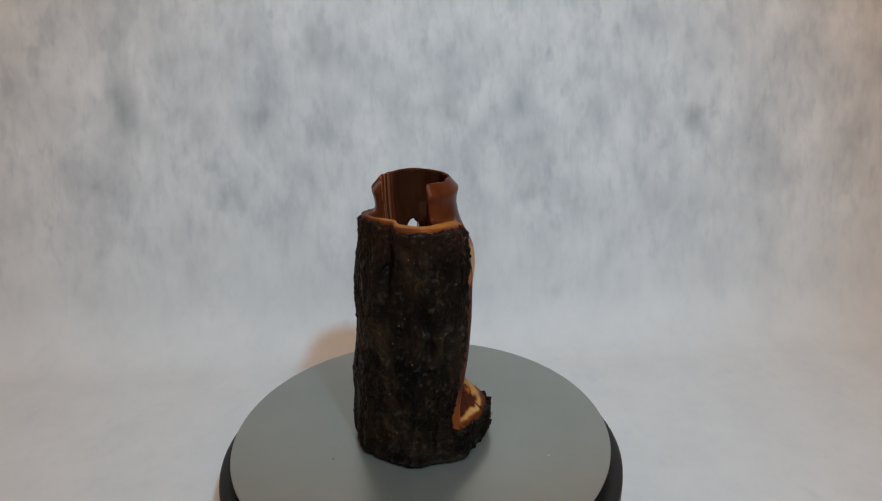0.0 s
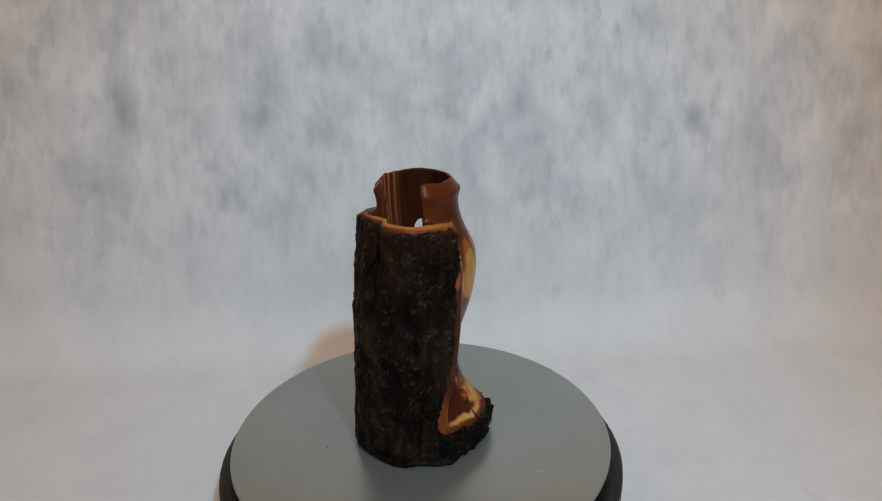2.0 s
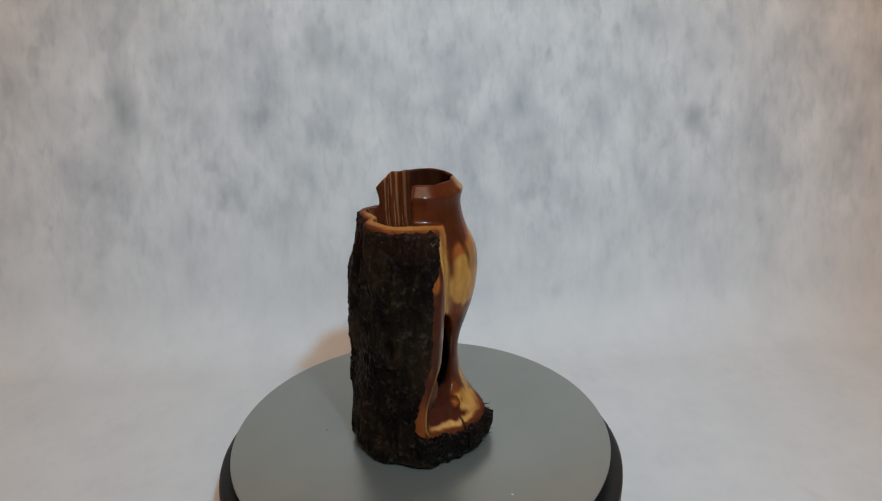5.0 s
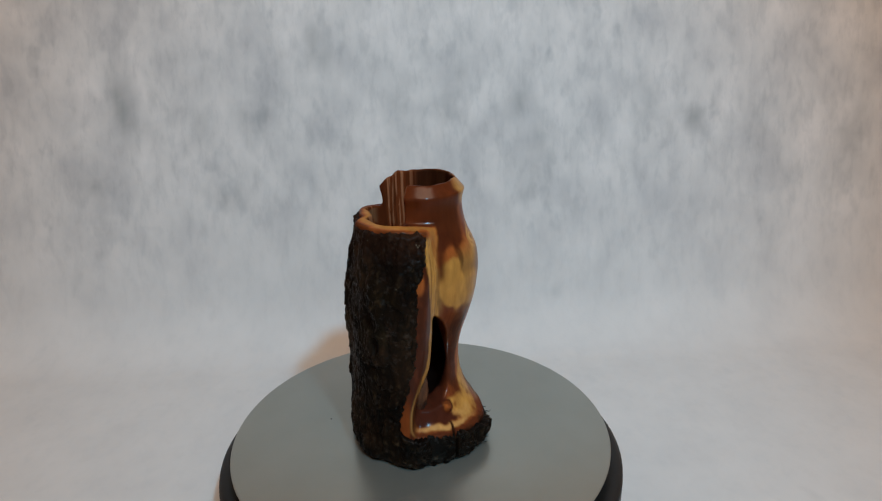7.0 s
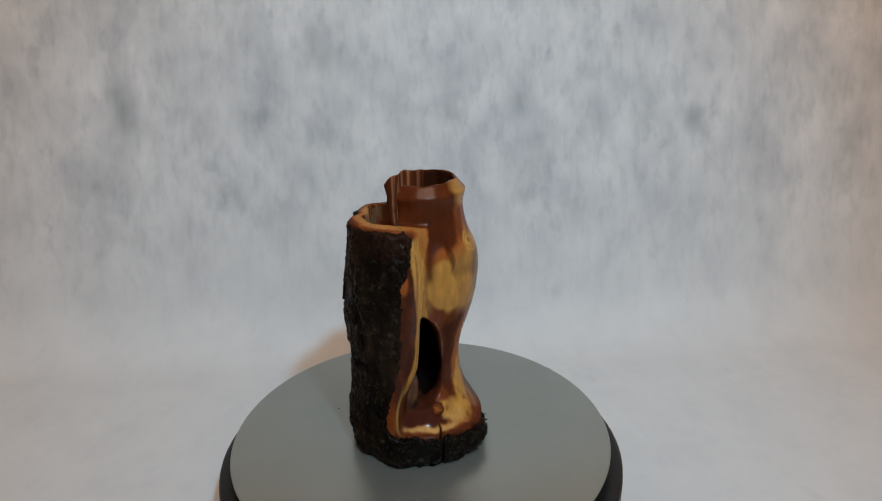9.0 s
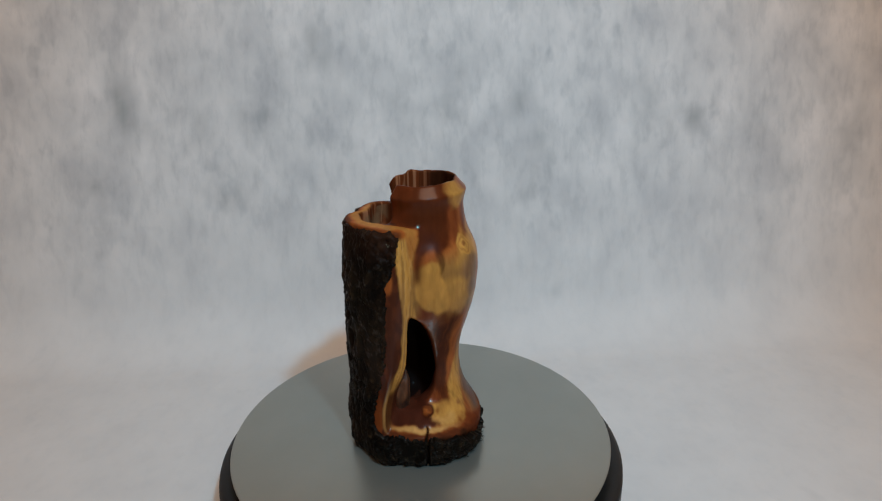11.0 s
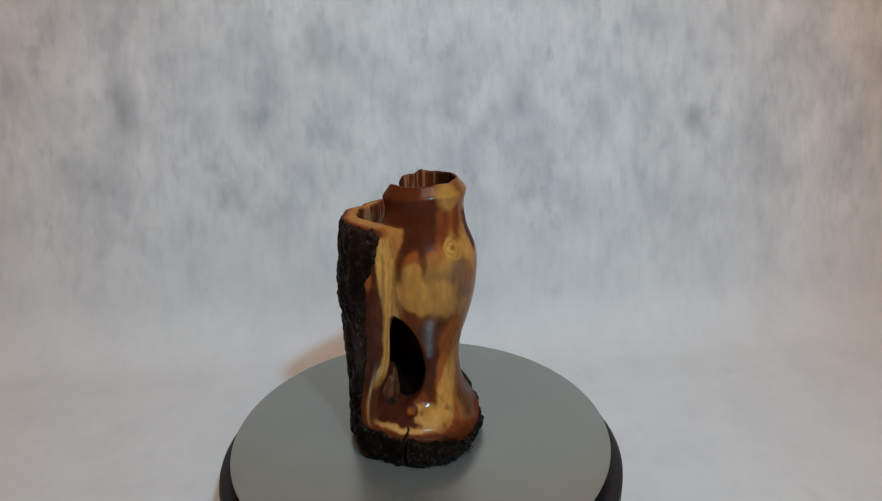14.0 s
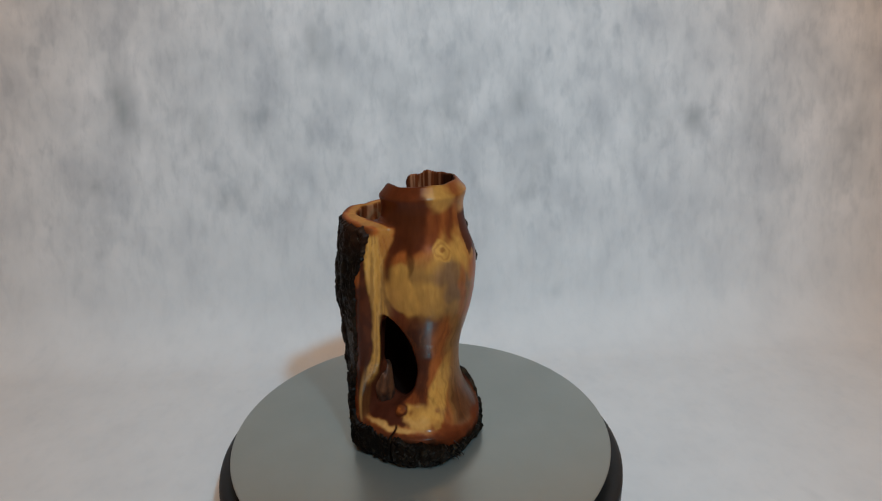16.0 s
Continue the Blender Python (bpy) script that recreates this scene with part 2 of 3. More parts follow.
def build_backdrop():
    """One sheet of cloth: flat under the turntable, bent up close behind it."""
    prof = [(-0.9 + 1.045 * i / 40, FLOOR_Z) for i in range(40)]
    bend = 0.055
    lean = radians(77)
    y0 = 0.145
    for i in range(25):
        a = lean * i / 24
        prof.append((y0 + bend * math.sin(a), FLOOR_Z + bend * (1 - math.cos(a))))
    ye, ze = prof[-1]
    for s in np.concatenate([np.linspace(0.0045, 0.54, 120), np.linspace(0.56, 1.1, 22)]):
        prof.append((ye + s * math.cos(lean), ze + s * math.sin(lean)))
    across = np.concatenate([np.linspace(-1.1, -0.52, 24)[:-1], np.linspace(-0.52, 0.52, 231), np.linspace(0.52, 1.1, 24)[1:]])
    cols = len(across)
    verts = []
    for y, z in prof:
        for x in across:
            w = 0.0016 * fbm((x * 7, y * 7 + 3, z * 4), 2) * smooth_step(abs(x) + max(0.0, z), 0.12, 0.3)
            verts.append((x, y - w, z + w * 0.4 * (1 if z > FLOOR_Z + 0.01 else 0)))
    n = len(verts)
    verts += [(x, y + 0.0012, z - 0.0012) for x, y, z in verts]
    faces = grid_faces(len(prof), cols) + grid_faces(len(prof), cols, start=n, flip=True)
    p = np.array(verts)
    wander = 0.012 * np.stack([field(p * 1000 + k, 0.03, 3, 0.6) for k in (3, 47)], -1)
    grain = field(p * 1000 + 90, 0.06, 3, 0.5)
    mark = np.zeros(len(p))
    for x, z, wide, tall, deep in STAINS:
        d = np.hypot((p[:, 0] + wander[:, 0] - x) / wide, (p[:, 2] + wander[:, 1] - z) / tall)
        mark = np.maximum(mark, 0.8 * deep * np.exp(-d * d * 0.8) * (0.75 + 0.9 * grain) * (p[:, 1] > 0.1))
    mark = np.clip(mark, 0, 1)
    ob = mesh_object("backdrop", verts, faces, CLOTH, colours=np.stack([mark, mark, mark], -1))
    tagged(ob, "white mottled cloth sweep hung behind and under the turntable", "backdrop", kind="structure")


build_room()
build_backdrop()


# ---- the turntable ----
def build_turntable():
    table = tagged(new("turntable"), "black photo turntable with a satin grey round platter", "turntable")
    table.location.x = 0.0005
    part("base", lathe([(0, -0.0445), (0.1034, -0.0445), (0.1058, -0.0435), (0.1067, -0.040), (0.1072, -0.013), (0.1070, -0.0106),
                        (0.1052, -0.0096), (0.1035, -0.0094), (0.1000, -0.0094), (0.0990, -0.0100), (0, -0.0100)]),
         BLACK, table, "matt black plastic base ring")
    platter = part("platter", lathe([(0, -0.0075), (0.0955, -0.0075), (0.0968, -0.0070), (0.0976, -0.0055), (0.0986, -0.0030),
                                     (0.0997, -0.0013), (0.1003, -0.0006), (0.1004, -0.0003), (0.1002, -0.0001), (0.0997, 0.0), (0, 0.0)]),
                   PLATTER, table, "satin grey round platter")
    part("spindle", lathe([(0, -0.0105), (0.02, -0.0105), (0.02, -0.0070), (0, -0.0070)], 40), BLACK, table)
    for x, y, s, mat in ((-0.0454, -0.0247, 0.00045, SPECK), (0.0636, -0.0300, 0.0007, PALE)):
        bm = bmesh.new()
        bmesh.ops.create_icosphere(bm, subdivisions=1, radius=s)
        for v in bm.verts:
            v.co = Vector((v.co.x * 1.2 + x, v.co.y + y, v.co.z * 0.35 + 0.0001))
        part("dust_speck", bm, mat, platter)
    return table, platter


turntable, platter = build_turntable()


# ---- the carved log vase (built in millimetres about the platter's axis) ----
# Outline of the log at five heights: (azimuth, radius)
LOG_AZ = (-270.0, -225.0, -178.0, -150.0, -130.0, -116.0, -104.0, -84.0, -64.0, -45.0)
LOG_R = {
    120: (26.0, 27.6, 26.8, 27.6, 28.0, 28.6, 35.0, 36.2, 35.0, 32.0),
    97: (32.2, 29.8, 27.6, 29.6, 31.4, 32.6, 35.4, 38.0, 38.6, 37.2),
    75: (31.8, 30.5, 30.4, 31.2, 34.4, 35.6, 36.6, 37.4, 38.2, 37.8),
    45: (32.0, 32.0, 32.5, 33.2, 34.4, 35.2, 35.6, 36.2, 37.2, 37.2),
    8: (33.0, 33.5, 35.0, 36.0, 36.0, 35.6, 35.6, 37.2, 37.4, 37.2),
}
BASE_AZ = (-90.0, -45.0, -20.0, -5.0, 18.0, 39.0, 67.0, 90.0, 135.0, 182.0)
BASE_R = (37.2, 37.2, 37.0, 37.2, 36.8, 34.6, 33.4, 32.9, 33.5, 35.0)
log_rings = [(z, curve_of(list(zip(LOG_AZ, LOG_R[z])), 3.0 if z > 110 else 7.0)) for z in sorted(LOG_R)]
base_ring = curve_of(list(zip(BASE_AZ, BASE_R)), 7.0)


def log_radius(az, z):
    """Radius of the log's bark wall; az from -270 to -40."""
    az, z = np.broadcast_arrays(np.asarray(az, float), np.asarray(z, float))
    rows = np.array([c(az.ravel()) for _, c in log_rings])
    hs = np.array([h for h, _ in log_rings], float)
    zz = np.clip(z.ravel(), hs[0], hs[-1] - 1e-6)
    k = np.clip(np.searchsorted(hs, zz, side="right") - 1, 0, len(hs) - 2)
    f = (zz - hs[k]) / (hs[k + 1] - hs[k])
    f = f * f * (3 - 2 * f) * 0.5 + f * 0.5
    i = np.arange(len(zz))
    r = rows[k, i] * (1 - f) + rows[k + 1, i] * f
    # a deep furrow runs down from the rim
    a = az.ravel() + 0.10 * (121 - zz)
    r = r - 4.3 * np.exp(-((a + 111.0) / 4.6) ** 2) * smooth_step(zz, 88, 104) * (1 - 0.55 * smooth_step(zz, 112, 121))
    # a sunken knot
    r = r - 2.6 * np.exp(-((az.ravel() + 84.5) / 7.5) ** 2 - ((zz - 79) / 6.5) ** 2) - 1.6 * np.exp(-((az.ravel() + 82) / 5) ** 2 - ((zz - 65) / 5) ** 2)
    return r.reshape(z.shape)


# Azimuth where the log's wall ends beside the carved vase, by height
wall_end = curve_of([(0, -55), (22, -56), (32, -56), (42, -52), (55, -47), (75, -43.5), (100, -40.5), (121, -39.5)], 4.0)
# The inner corner of the wall's end: degrees past the outer one, and its radius
end_turn = curve_of([(0, 1), (30, 2), (42, 8), (52, 14), (100, 14), (108, 10), (116, 7), (121, 4)], 2.0)
end_radius = curve_of([(0, 30), (30, 29), (42, 27.5), (55, 26.3), (75, 26.8), (121, 26.6)], 3.0)
# How much of the wall's end is red heartwood, outside the pale strip
red_edge = curve_of([(0, 0.1), (36, 0.12), (44, 0.3), (60, 0.45), (80, 0.44), (95, 0.28), (106, 0.05), (121, 0.03)], 3.0)
# How far short of that the bark stops
wall_start = curve_of([(0, -254), (19, -254), (24, -214), (80, -214), (90, -252), (98, -258), (121, -256)], 1.5)
bark_gap = curve_of([(0, 9), (24, 9), (35, 7.5), (43, 5.5), (60, 5.5), (80, 5.5), (90, 6.0), (96, 6.5), (102, 3.5), (108, 1.5), (121, 0.5)], 1.5)

DARK = (0.034, 0.010, 0.004)
HEART = (0.116, 0.0245, 0.007)
RED = (0.175, 0.042, 0.0125)
DEEP = (0.062, 0.0155, 0.0070)
ORANGE = (0.350, 0.098, 0.022)
SAP = (0.535, 0.270, 0.062)
PALE_SAP = (0.56, 0.31, 0.10)
OLIVE = (0.315, 0.160, 0.046)
GREY_BROWN = (0.215, 0.115, 0.060)
BASIN = (0.060, 0.0155, 0.008)

vase = tagged(new("carved_log_vase"), "carved log vase of lacquered heartwood and dark furrowed bark", "vase")


def polar(az, r, z, cx=0.0, cy=0.0):
    a = np.radians(az)
    return np.stack([cx + r * np.cos(a), cy + r * np.sin(a), z], -1)


# -- the vase body: a thin turned shell, open towards the bark wall --
body_r = curve_of([(20, 26.5), (25, 23.6), (30, 21.6), (36, 19.8), (44, 18.8), (52, 18.9), (60, 20.3), (68, 22.6), (76, 24.7), (84, 26.2),
                   (94, 27.0), (101, 26.9), (105, 26.3), (109, 24.7), (113, 22.8), (117, 21.4), (121, 20.5), (126, 19.9), (129, 20.2), (131, 20.8), (133, 21.3)], 0.9)
body_cx = curve_of([(20, 1.5), (50, 0.8), (75, 2.5), (95, 3.3), (110, 2.2), (125, 1.2), (139, 1.2)], 4.0)
body_cy = curve_of([(20, 1.5), (50, 2.5), (75, 2.8), (95, 3.0), (110, 3.4), (125, 4.2), (139, 4.4)], 4.0)


def body_figure(az, z, pts):
    """Colours of the vase's outside: dark heart above, sapwood on the belly, red and yellow bands below."""
    warp = field(pts, 0.075, 3, 0.8)
    fine = field(pts, 0.22, 2, 0.9)
    u, h = az + 8 * warp + 1.2 * fine, z + 4.0 * warp
    c = np.tile(np.array(RED), (len(az), 1))
    c = blend(c, ORANGE, smooth_step(u, 0, 45) * 0.75)
    c = blend(c, HEART, smooth_step(u, 105, 145) * 0.85)
    # the belly
    c = blend(c, ORANGE, blob(u, h, 4, 104, 44, 9))
    c = blend(c, OLIVE, blob(u, h, -40, 93, 9, 17, 0.4) * 0.9)
    c = blend(c, OLIVE, blob(u, h, 18, 90, 44, 19, 0.25))
    c = blend(c, SAP, blob(u, h, 40, 106, 22, 12, 0.3) * 0.85)
    c = blend(c, (0.185, 0.098, 0.052), blob(u + 0.9 * (h - 93), h, 40, 93, 19, 12, 0.3) * 0.85)
    c = blend(c, GREY_BROWN, blob(u + 0.9 * (h - 93) + 3 * fine, h, 36, 93, 5, 10, 0.8) * 0.6)
    c = blend(c, OLIVE, blob(u + 0.9 * (h - 93) + 3 * fine, h, 50, 93, 3, 10, 0.8) * 0.6)
    c = blend(c, ORANGE, blob(u, h, 48, 88, 6, 14, 0.5) * 0.7)
    c = blend(c, SAP, blob(u, h, 8, 87, 20, 12, 0.3) * 0.7)
    c = blend(c, SAP, blob(u - 0.25 * (90 - h), h, -18, 90.5, 18.0, 14.5, 0.12))
    # heartwood of the neck, its lower edge in tongues
    tongue = 109.0 + 5.0 * warp + 1.2 * np.sin(u * 0.3)
    neck = smooth_step(h, tongue - 1.5, tongue + 1.5) * (1 - smooth_step(u, 3, 12))
    c = blend(c, HEART, neck)
    c = blend(c, DARK, neck * blob(u, h, -18, 121, 26, 10, 0.6) * 0.55)
    c = blend(c, DARK, blob(u, h, -8, 105, 4.5, 6, 0.4) * 0.6)
    side = smooth_step(u, 8, 16) * smooth_step(h, 110, 116)
    c = blend(c, RED, side * (0.45 + 0.5 * np.sin(u * 0.35) * (h < 130)))
    c = blend(c, SAP, blob(u, h, 27, 133, 20, 6, 0.4) * 0.85)
    c = blend(c, SAP, blob(u, h, 78, 128, 24, 9, 0.4) * 0.5)
    # a knot with a ring
    d = np.sqrt(((az + 4 * warp + 3 * fine - 26.5) / 8.5) ** 2 + ((z + 2.0 * fine - 110) / 4.6) ** 2)
    c = blend(c, SAP, 1 - smooth_step(d, 0.9, 1.25))
    c = blend(c, RED, np.exp(-((d - 0.78) / 0.13) ** 2) * 0.45)
    c = blend(c, RED, (1 - smooth_step(d, 0.12, 0.42)) * 0.7)
    # the waist: red beside the opening, orange, then yellow towards the foot
    low = 1 - smooth_step(h, 70, 79)
    c = blend(c, RED, low * (1 - smooth_step(u, 12, 20)))
    c = blend(c, DEEP, low * blob(u, h, 0, 54, 19, 27, 0.35) * 0.92)
    c = blend(c, ORANGE, low * blob(u, h, 24, 58, 9, 26, 0.5) * 0.9)
    c = blend(c, OLIVE, low * smooth_step(u, 30, 46) * 0.8)
    c = blend(c, GREY_BROWN, low * smooth_step(u, 44, 58) * 0.6)
    c = blend(c, SAP, blob(u + 0.9 * (45 - h), h, 36, 33, 13, 18, 0.25) * 0.95)
    c = blend(c, DEEP, smooth_step(u, 34, 50) * (1 - smooth_step(h, 27, 42)) * 0.8)
    # long streaks of the grain, wandering round the knots
    lines = field(np.stack([u * 0.45, 0 * u, h * 0.10], -1), 0.55, 3)
    c = blend(c, DARK, smooth_step(lines, 0.05, 0.5) * (0.07 + 0.20 * low))
    c = blend(c, ORANGE, smooth_step(-lines, 0.15, 0.5) * 0.15 * low)
    return np.clip(c * (1 + 0.10 * fine)[:, None], 0, 1)


# -- the carved wood: one solid shaped by cuts, then split into vase, foot and wall --
RAD = math.pi / 180
rim_top = curve_of([(-300, 108), (-256, 117), (-235, 119), (-215, 120.5), (-176, 122.4), (-150, 124.0), (-114, 124.2), (-100, 123.4),
                    (-80, 122.6), (-60, 121.8), (-46, 121.0), (-30, 120.0), (60, 119)], 3.0)
wall_thick = curve_of([(-270, 5), (-150, 4.5), (-128, 6.0), (-100, 8.0), (-66, 9.5), (-45, 10.0)], 6.0)
foot_high = curve_of([(-180, 19), (-60, 17.8), (-22, 17.2), (0, 16.2), (25, 15.2), (60, 15.0), (180, 17)], 6.0)
hole_from = curve_of([(20, -46), (28, -48), (32, -51), (40, -48), (46, -42), (52, -36), (60, -34.5), (70, -34), (78, -34), (90, -34)], 1.2)
hole_to = curve_of([(20, -36), (28, -28), (31, -14), (35, -5), (45, 1.5), (58, -5.5), (67, -13), (73, -21), (78, -32), (90, -33)], 1.2)


def soft_min(a, b, k):
    h = np.clip(0.5 + 0.5 * (b - a) / k, 0, 1)
    return b * (1 - h) + a * h - k * h * (1 - h)


def soft_max(a, b, k):
    return -soft_min(-a, -b, k)


AZ_STEP = np.arange(-301, 62, 1.0)
Z_STEP = np.arange(0, 146, 1.0)
LOG_TABLE = log_radius(np.minimum(AZ_STEP, -45)[:, None], Z_STEP[None, :])


def log_lookup(az, z):
    i = np.clip(az + 301, 0, len(AZ_STEP) - 1.001)
    j = np.clip(z, 0, len(Z_STEP) - 1.001)
    a, b = i.astype(int), j.astype(int)
    u, v = i - a, j - b
    return (LOG_TABLE[a, b] * (1 - u) * (1 - v) + LOG_TABLE[a + 1, b] * u * (1 - v)
            + LOG_TABLE[a, b + 1] * (1 - u) * v + LOG_TABLE[a + 1, b + 1] * u * v)


def end_corners(z):
    """Outer and inner corner of the wall's end at each height."""
    e = wall_end(z) * RAD
    ro = log_radius(np.minimum(wall_end(z), -45), z) - 1.6
    i = (wall_end(z) + end_turn(z)) * RAD
    ri = end_radius(z)
    return ro * np.cos(e), ro * np.sin(e), ri * np.cos(i), ri * np.sin(i)


def carved(x, y, z):
    """Signed distances: the whole solid, then vase, wall and foot before the hollows, and the hollows."""
    az = np.degrees(np.arctan2(y, x))
    w = np.where(az > 60, az - 360, az)
    r = np.hypot(x, y)
    cx, cy = body_cx(z), body_cy(z)
    rb = np.hypot(x - cx, y - cy)
    azb = np.degrees(np.arctan2(y - cy, x - cx))
    lip = 133.4 + 4.6 * np.clip((20.6 - rb) / 4.0, 0, 1) + 1.1 * smooth_step(azb, -10, 70) + 0.3 * np.sin(azb * 0.07 + 1)
    lip = lip + 0.2 * np.sin(azb * 0.23) * smooth_step(np.abs(azb), 100, 150)
    vase_d = soft_max((rb - body_r(z)) * 0.96, (z - lip) * 0.75, 1.0)
    vase_d = np.maximum(vase_d, 17.0 - z)
    # the wall of the log
    lr = log_lookup(w, z)
    xo, yo, xi, yi = end_corners(z)
    dx, dy = xi - xo, yi - yo
    n = np.hypot(dx, dy)
    end_d = ((x - xo) * dy - (y - yo) * dx) / n
    top = rim_top(w) - 1.1 * smooth_step(r, lr - 10, lr - 14) * smooth_step(w, -150, -120)
    wall_d = soft_max(soft_max(r - (lr - 1.6), end_d, 1.8), (z - top) * 0.95, 1.3)
    wall_d = np.maximum(wall_d, (wall_start(z) + 3 - w) * RAD * np.maximum(r, 12))
    wall_d = np.maximum(np.maximum(wall_d, (w + 14) * RAD * np.maximum(r, 12)), 12.0 - z)
    # the foot
    rim = np.where(az < -90, lr - 1.6, base_ring(az) - 1.3)
    front = 1 - smooth_step(np.abs(az + 30), 26, 48)
    s = np.clip((rim - r) / (rim - 16.0), 0, 1.2)
    rise = (1 - front) * np.minimum(24.0, 22.0 * s ** 1.25) + front * 11.0 * np.minimum(1.0, s / 0.55) ** 1.6
    foot_d = soft_max(r - (rim - 2.0 * (1 - smooth_step(z, 8, 15)) * (1 - smooth_step(az, 8, 25) * (az < 100)) - 2.0 * (1 - smooth_step(z, 0, 9))), (z - foot_high(az) - rise) * 0.66, 1.4)
    foot_d = np.maximum(foot_d, 0.5 - z)
    solid = soft_min(vase_d, foot_d, 4.0)
    solid = soft_min(solid, wall_d, 3.0)
    # a small knob on the lip of the hollow
    knob = (np.sqrt((x - 24.6) ** 2 + (y + 8.0) ** 2 + ((z - 25.6) * 1.0) ** 2) - 2.5)
    solid = soft_min(solid, knob, 1.2)
    # hollows: the neck's bore, the gap behind the wall's rim, the opening below, a hole through the back
    rn = np.hypot(x - cx, y - cy)
    bore = soft_max(rn - (15.4 + 2.0 * smooth_step(np.where(azb < -100, azb + 360, azb), 160, 205) + 0.45 * np.sin(azb * 0.17 + z * 0.01)), 99.0 - z, 6.0)
    open_from, open_to = -156.0 + 2.0 * np.sin(z * 0.15), -73.0
    gap = np.maximum((open_from - azb) * RAD * rn, (azb - open_to - 14 * (1 - smooth_step(z, 104, 112))) * RAD * rn)
    gap = np.where(azb > 100, 50.0, gap)
    bowl = r - (lr - wall_thick(w) - 0.5 + 0.5 * np.sin(w * 0.21))
    gap = soft_max(soft_max(gap, bowl, 3.0), (107.5 + 0.5 * np.maximum(r - 16, 0) - z) * 0.85, 3.0)
    begin = hole_from(z) - 1.8 * np.clip(29 - r, 0, 14) * smooth_step(z, 44, 52) * (1 - smooth_step(z, 70, 77))
    mid, half = (begin + hole_to(z)) / 2, (hole_to(z) - begin) / 2
    opening = soft_max((np.abs(az - mid) - half) * RAD * np.clip(r, 8, 32), 10.0 - r, 2.0)
    opening = soft_max(opening, np.maximum(27.3 - z, z - 78.0), 2.5)
    cave = np.sqrt(((x - 3) / 14.5) ** 2 + ((y + 4) / 15.0) ** 2 + ((z - 52) / 30.0) ** 2)
    cave = (cave - 1) * 14.0
    back = np.hypot((np.abs(azb - 100.0)) * RAD * rn, (z - 106.0) * 0.55) - 3.7 + 0.25 * np.sin(azb * 0.5 + z)
    back = np.maximum(back, 4.0 - (y - cy))
    crack = soft_max(np.abs(az + 20.8 + 1.2 * np.sin(z * 0.9)) * RAD * r - 0.18 - 0.06 * np.clip(r - 30, 0, 6), np.maximum(30.5 - r, 7 - z), 0.3)
    hollow = np.minimum(np.minimum(bore, gap), cave)
    solid = soft_max(solid, -bore, 0.9)
    solid = soft_max(solid, -gap, 1.2)
    solid = soft_max(solid, -cave, 1.0)
    solid = soft_max(solid, -opening, 2.0)
    solid = np.maximum(np.maximum(solid, -back), -crack)
    return solid, vase_d, wall_d, foot_d, hollow, gap, end_d, crack, opening


def surface_of(h=0.6):
    """Skin of the carved solid: one point in each cell that the surface crosses, one quad for each crossed edge."""
    gx, gy, gz = np.arange(-41, 41, h), np.arange(-41, 41, h), np.arange(-0.4, 141, h)
    d = np.empty((len(gx), len(gy), len(gz)), np.float32)
    yy = gy[:, None]
    for i, x in enumerate(gx):
        a, b = np.broadcast_arrays(yy, gz[None, :])
        d[i] = carved(np.full(a.shape, x), a, b)[0]
    neg = d < 0
    count = np.zeros(tuple(n - 1 for n in d.shape), np.int8)
    corners = list(itertools.product((0, 1), repeat=3))
    nx, ny, nz = count.shape
    for a, b, c in corners:
        count += neg[a:a + nx, b:b + ny, c:c + nz]
    cells = np.argwhere((count > 0) & (count < 8))
    index = np.full(count.shape, -1, np.int64)
    index[tuple(cells.T)] = np.arange(len(cells))
    total, hits = np.zeros((len(cells), 3)), np.zeros(len(cells))
    for p, q in itertools.combinations(corners, 2):
        if sum(abs(m - n) for m, n in zip(p, q)) != 1:
            continue
        p_, q_ = np.array(p), np.array(q)
        dp, dq = d[tuple((cells + p_).T)], d[tuple((cells + q_).T)]
        cross = (dp < 0) != (dq < 0)
        f = np.where(cross, dp / np.where(cross, dp - dq, 1), 0)
        total += np.where(cross[:, None], p_ + f[:, None] * (q_ - p_), 0)
        hits += cross
    pts = (cells + total / hits[:, None]) * h + np.array([gx[0], gy[0], gz[0]])
    quads = []
    for ax in range(3):
        lo = [slice(1, -1)] * 3
        lo[ax] = slice(0, -1)
        hi = list(lo)
        hi[ax] = slice(1, None)
        a, b = neg[tuple(lo)], neg[tuple(hi)]
        e = np.argwhere(a != b) + np.array([0 if k == ax else 1 for k in range(3)])
        flip = neg[tuple(e.T)]
        u, v = [k for k in range(3) if k != ax]
        def at(du, dv):
            c = e.copy()
            c[:, u] -= du
            c[:, v] -= dv
            return index[tuple(c.T)]
        q = np.stack([at(1, 1), at(0, 1), at(0, 0), at(1, 0)], -1)
        q = np.where((flip if ax != 1 else ~flip)[:, None], q, q[:, ::-1])
        quads.append(q)
    return pts, np.concatenate(quads)


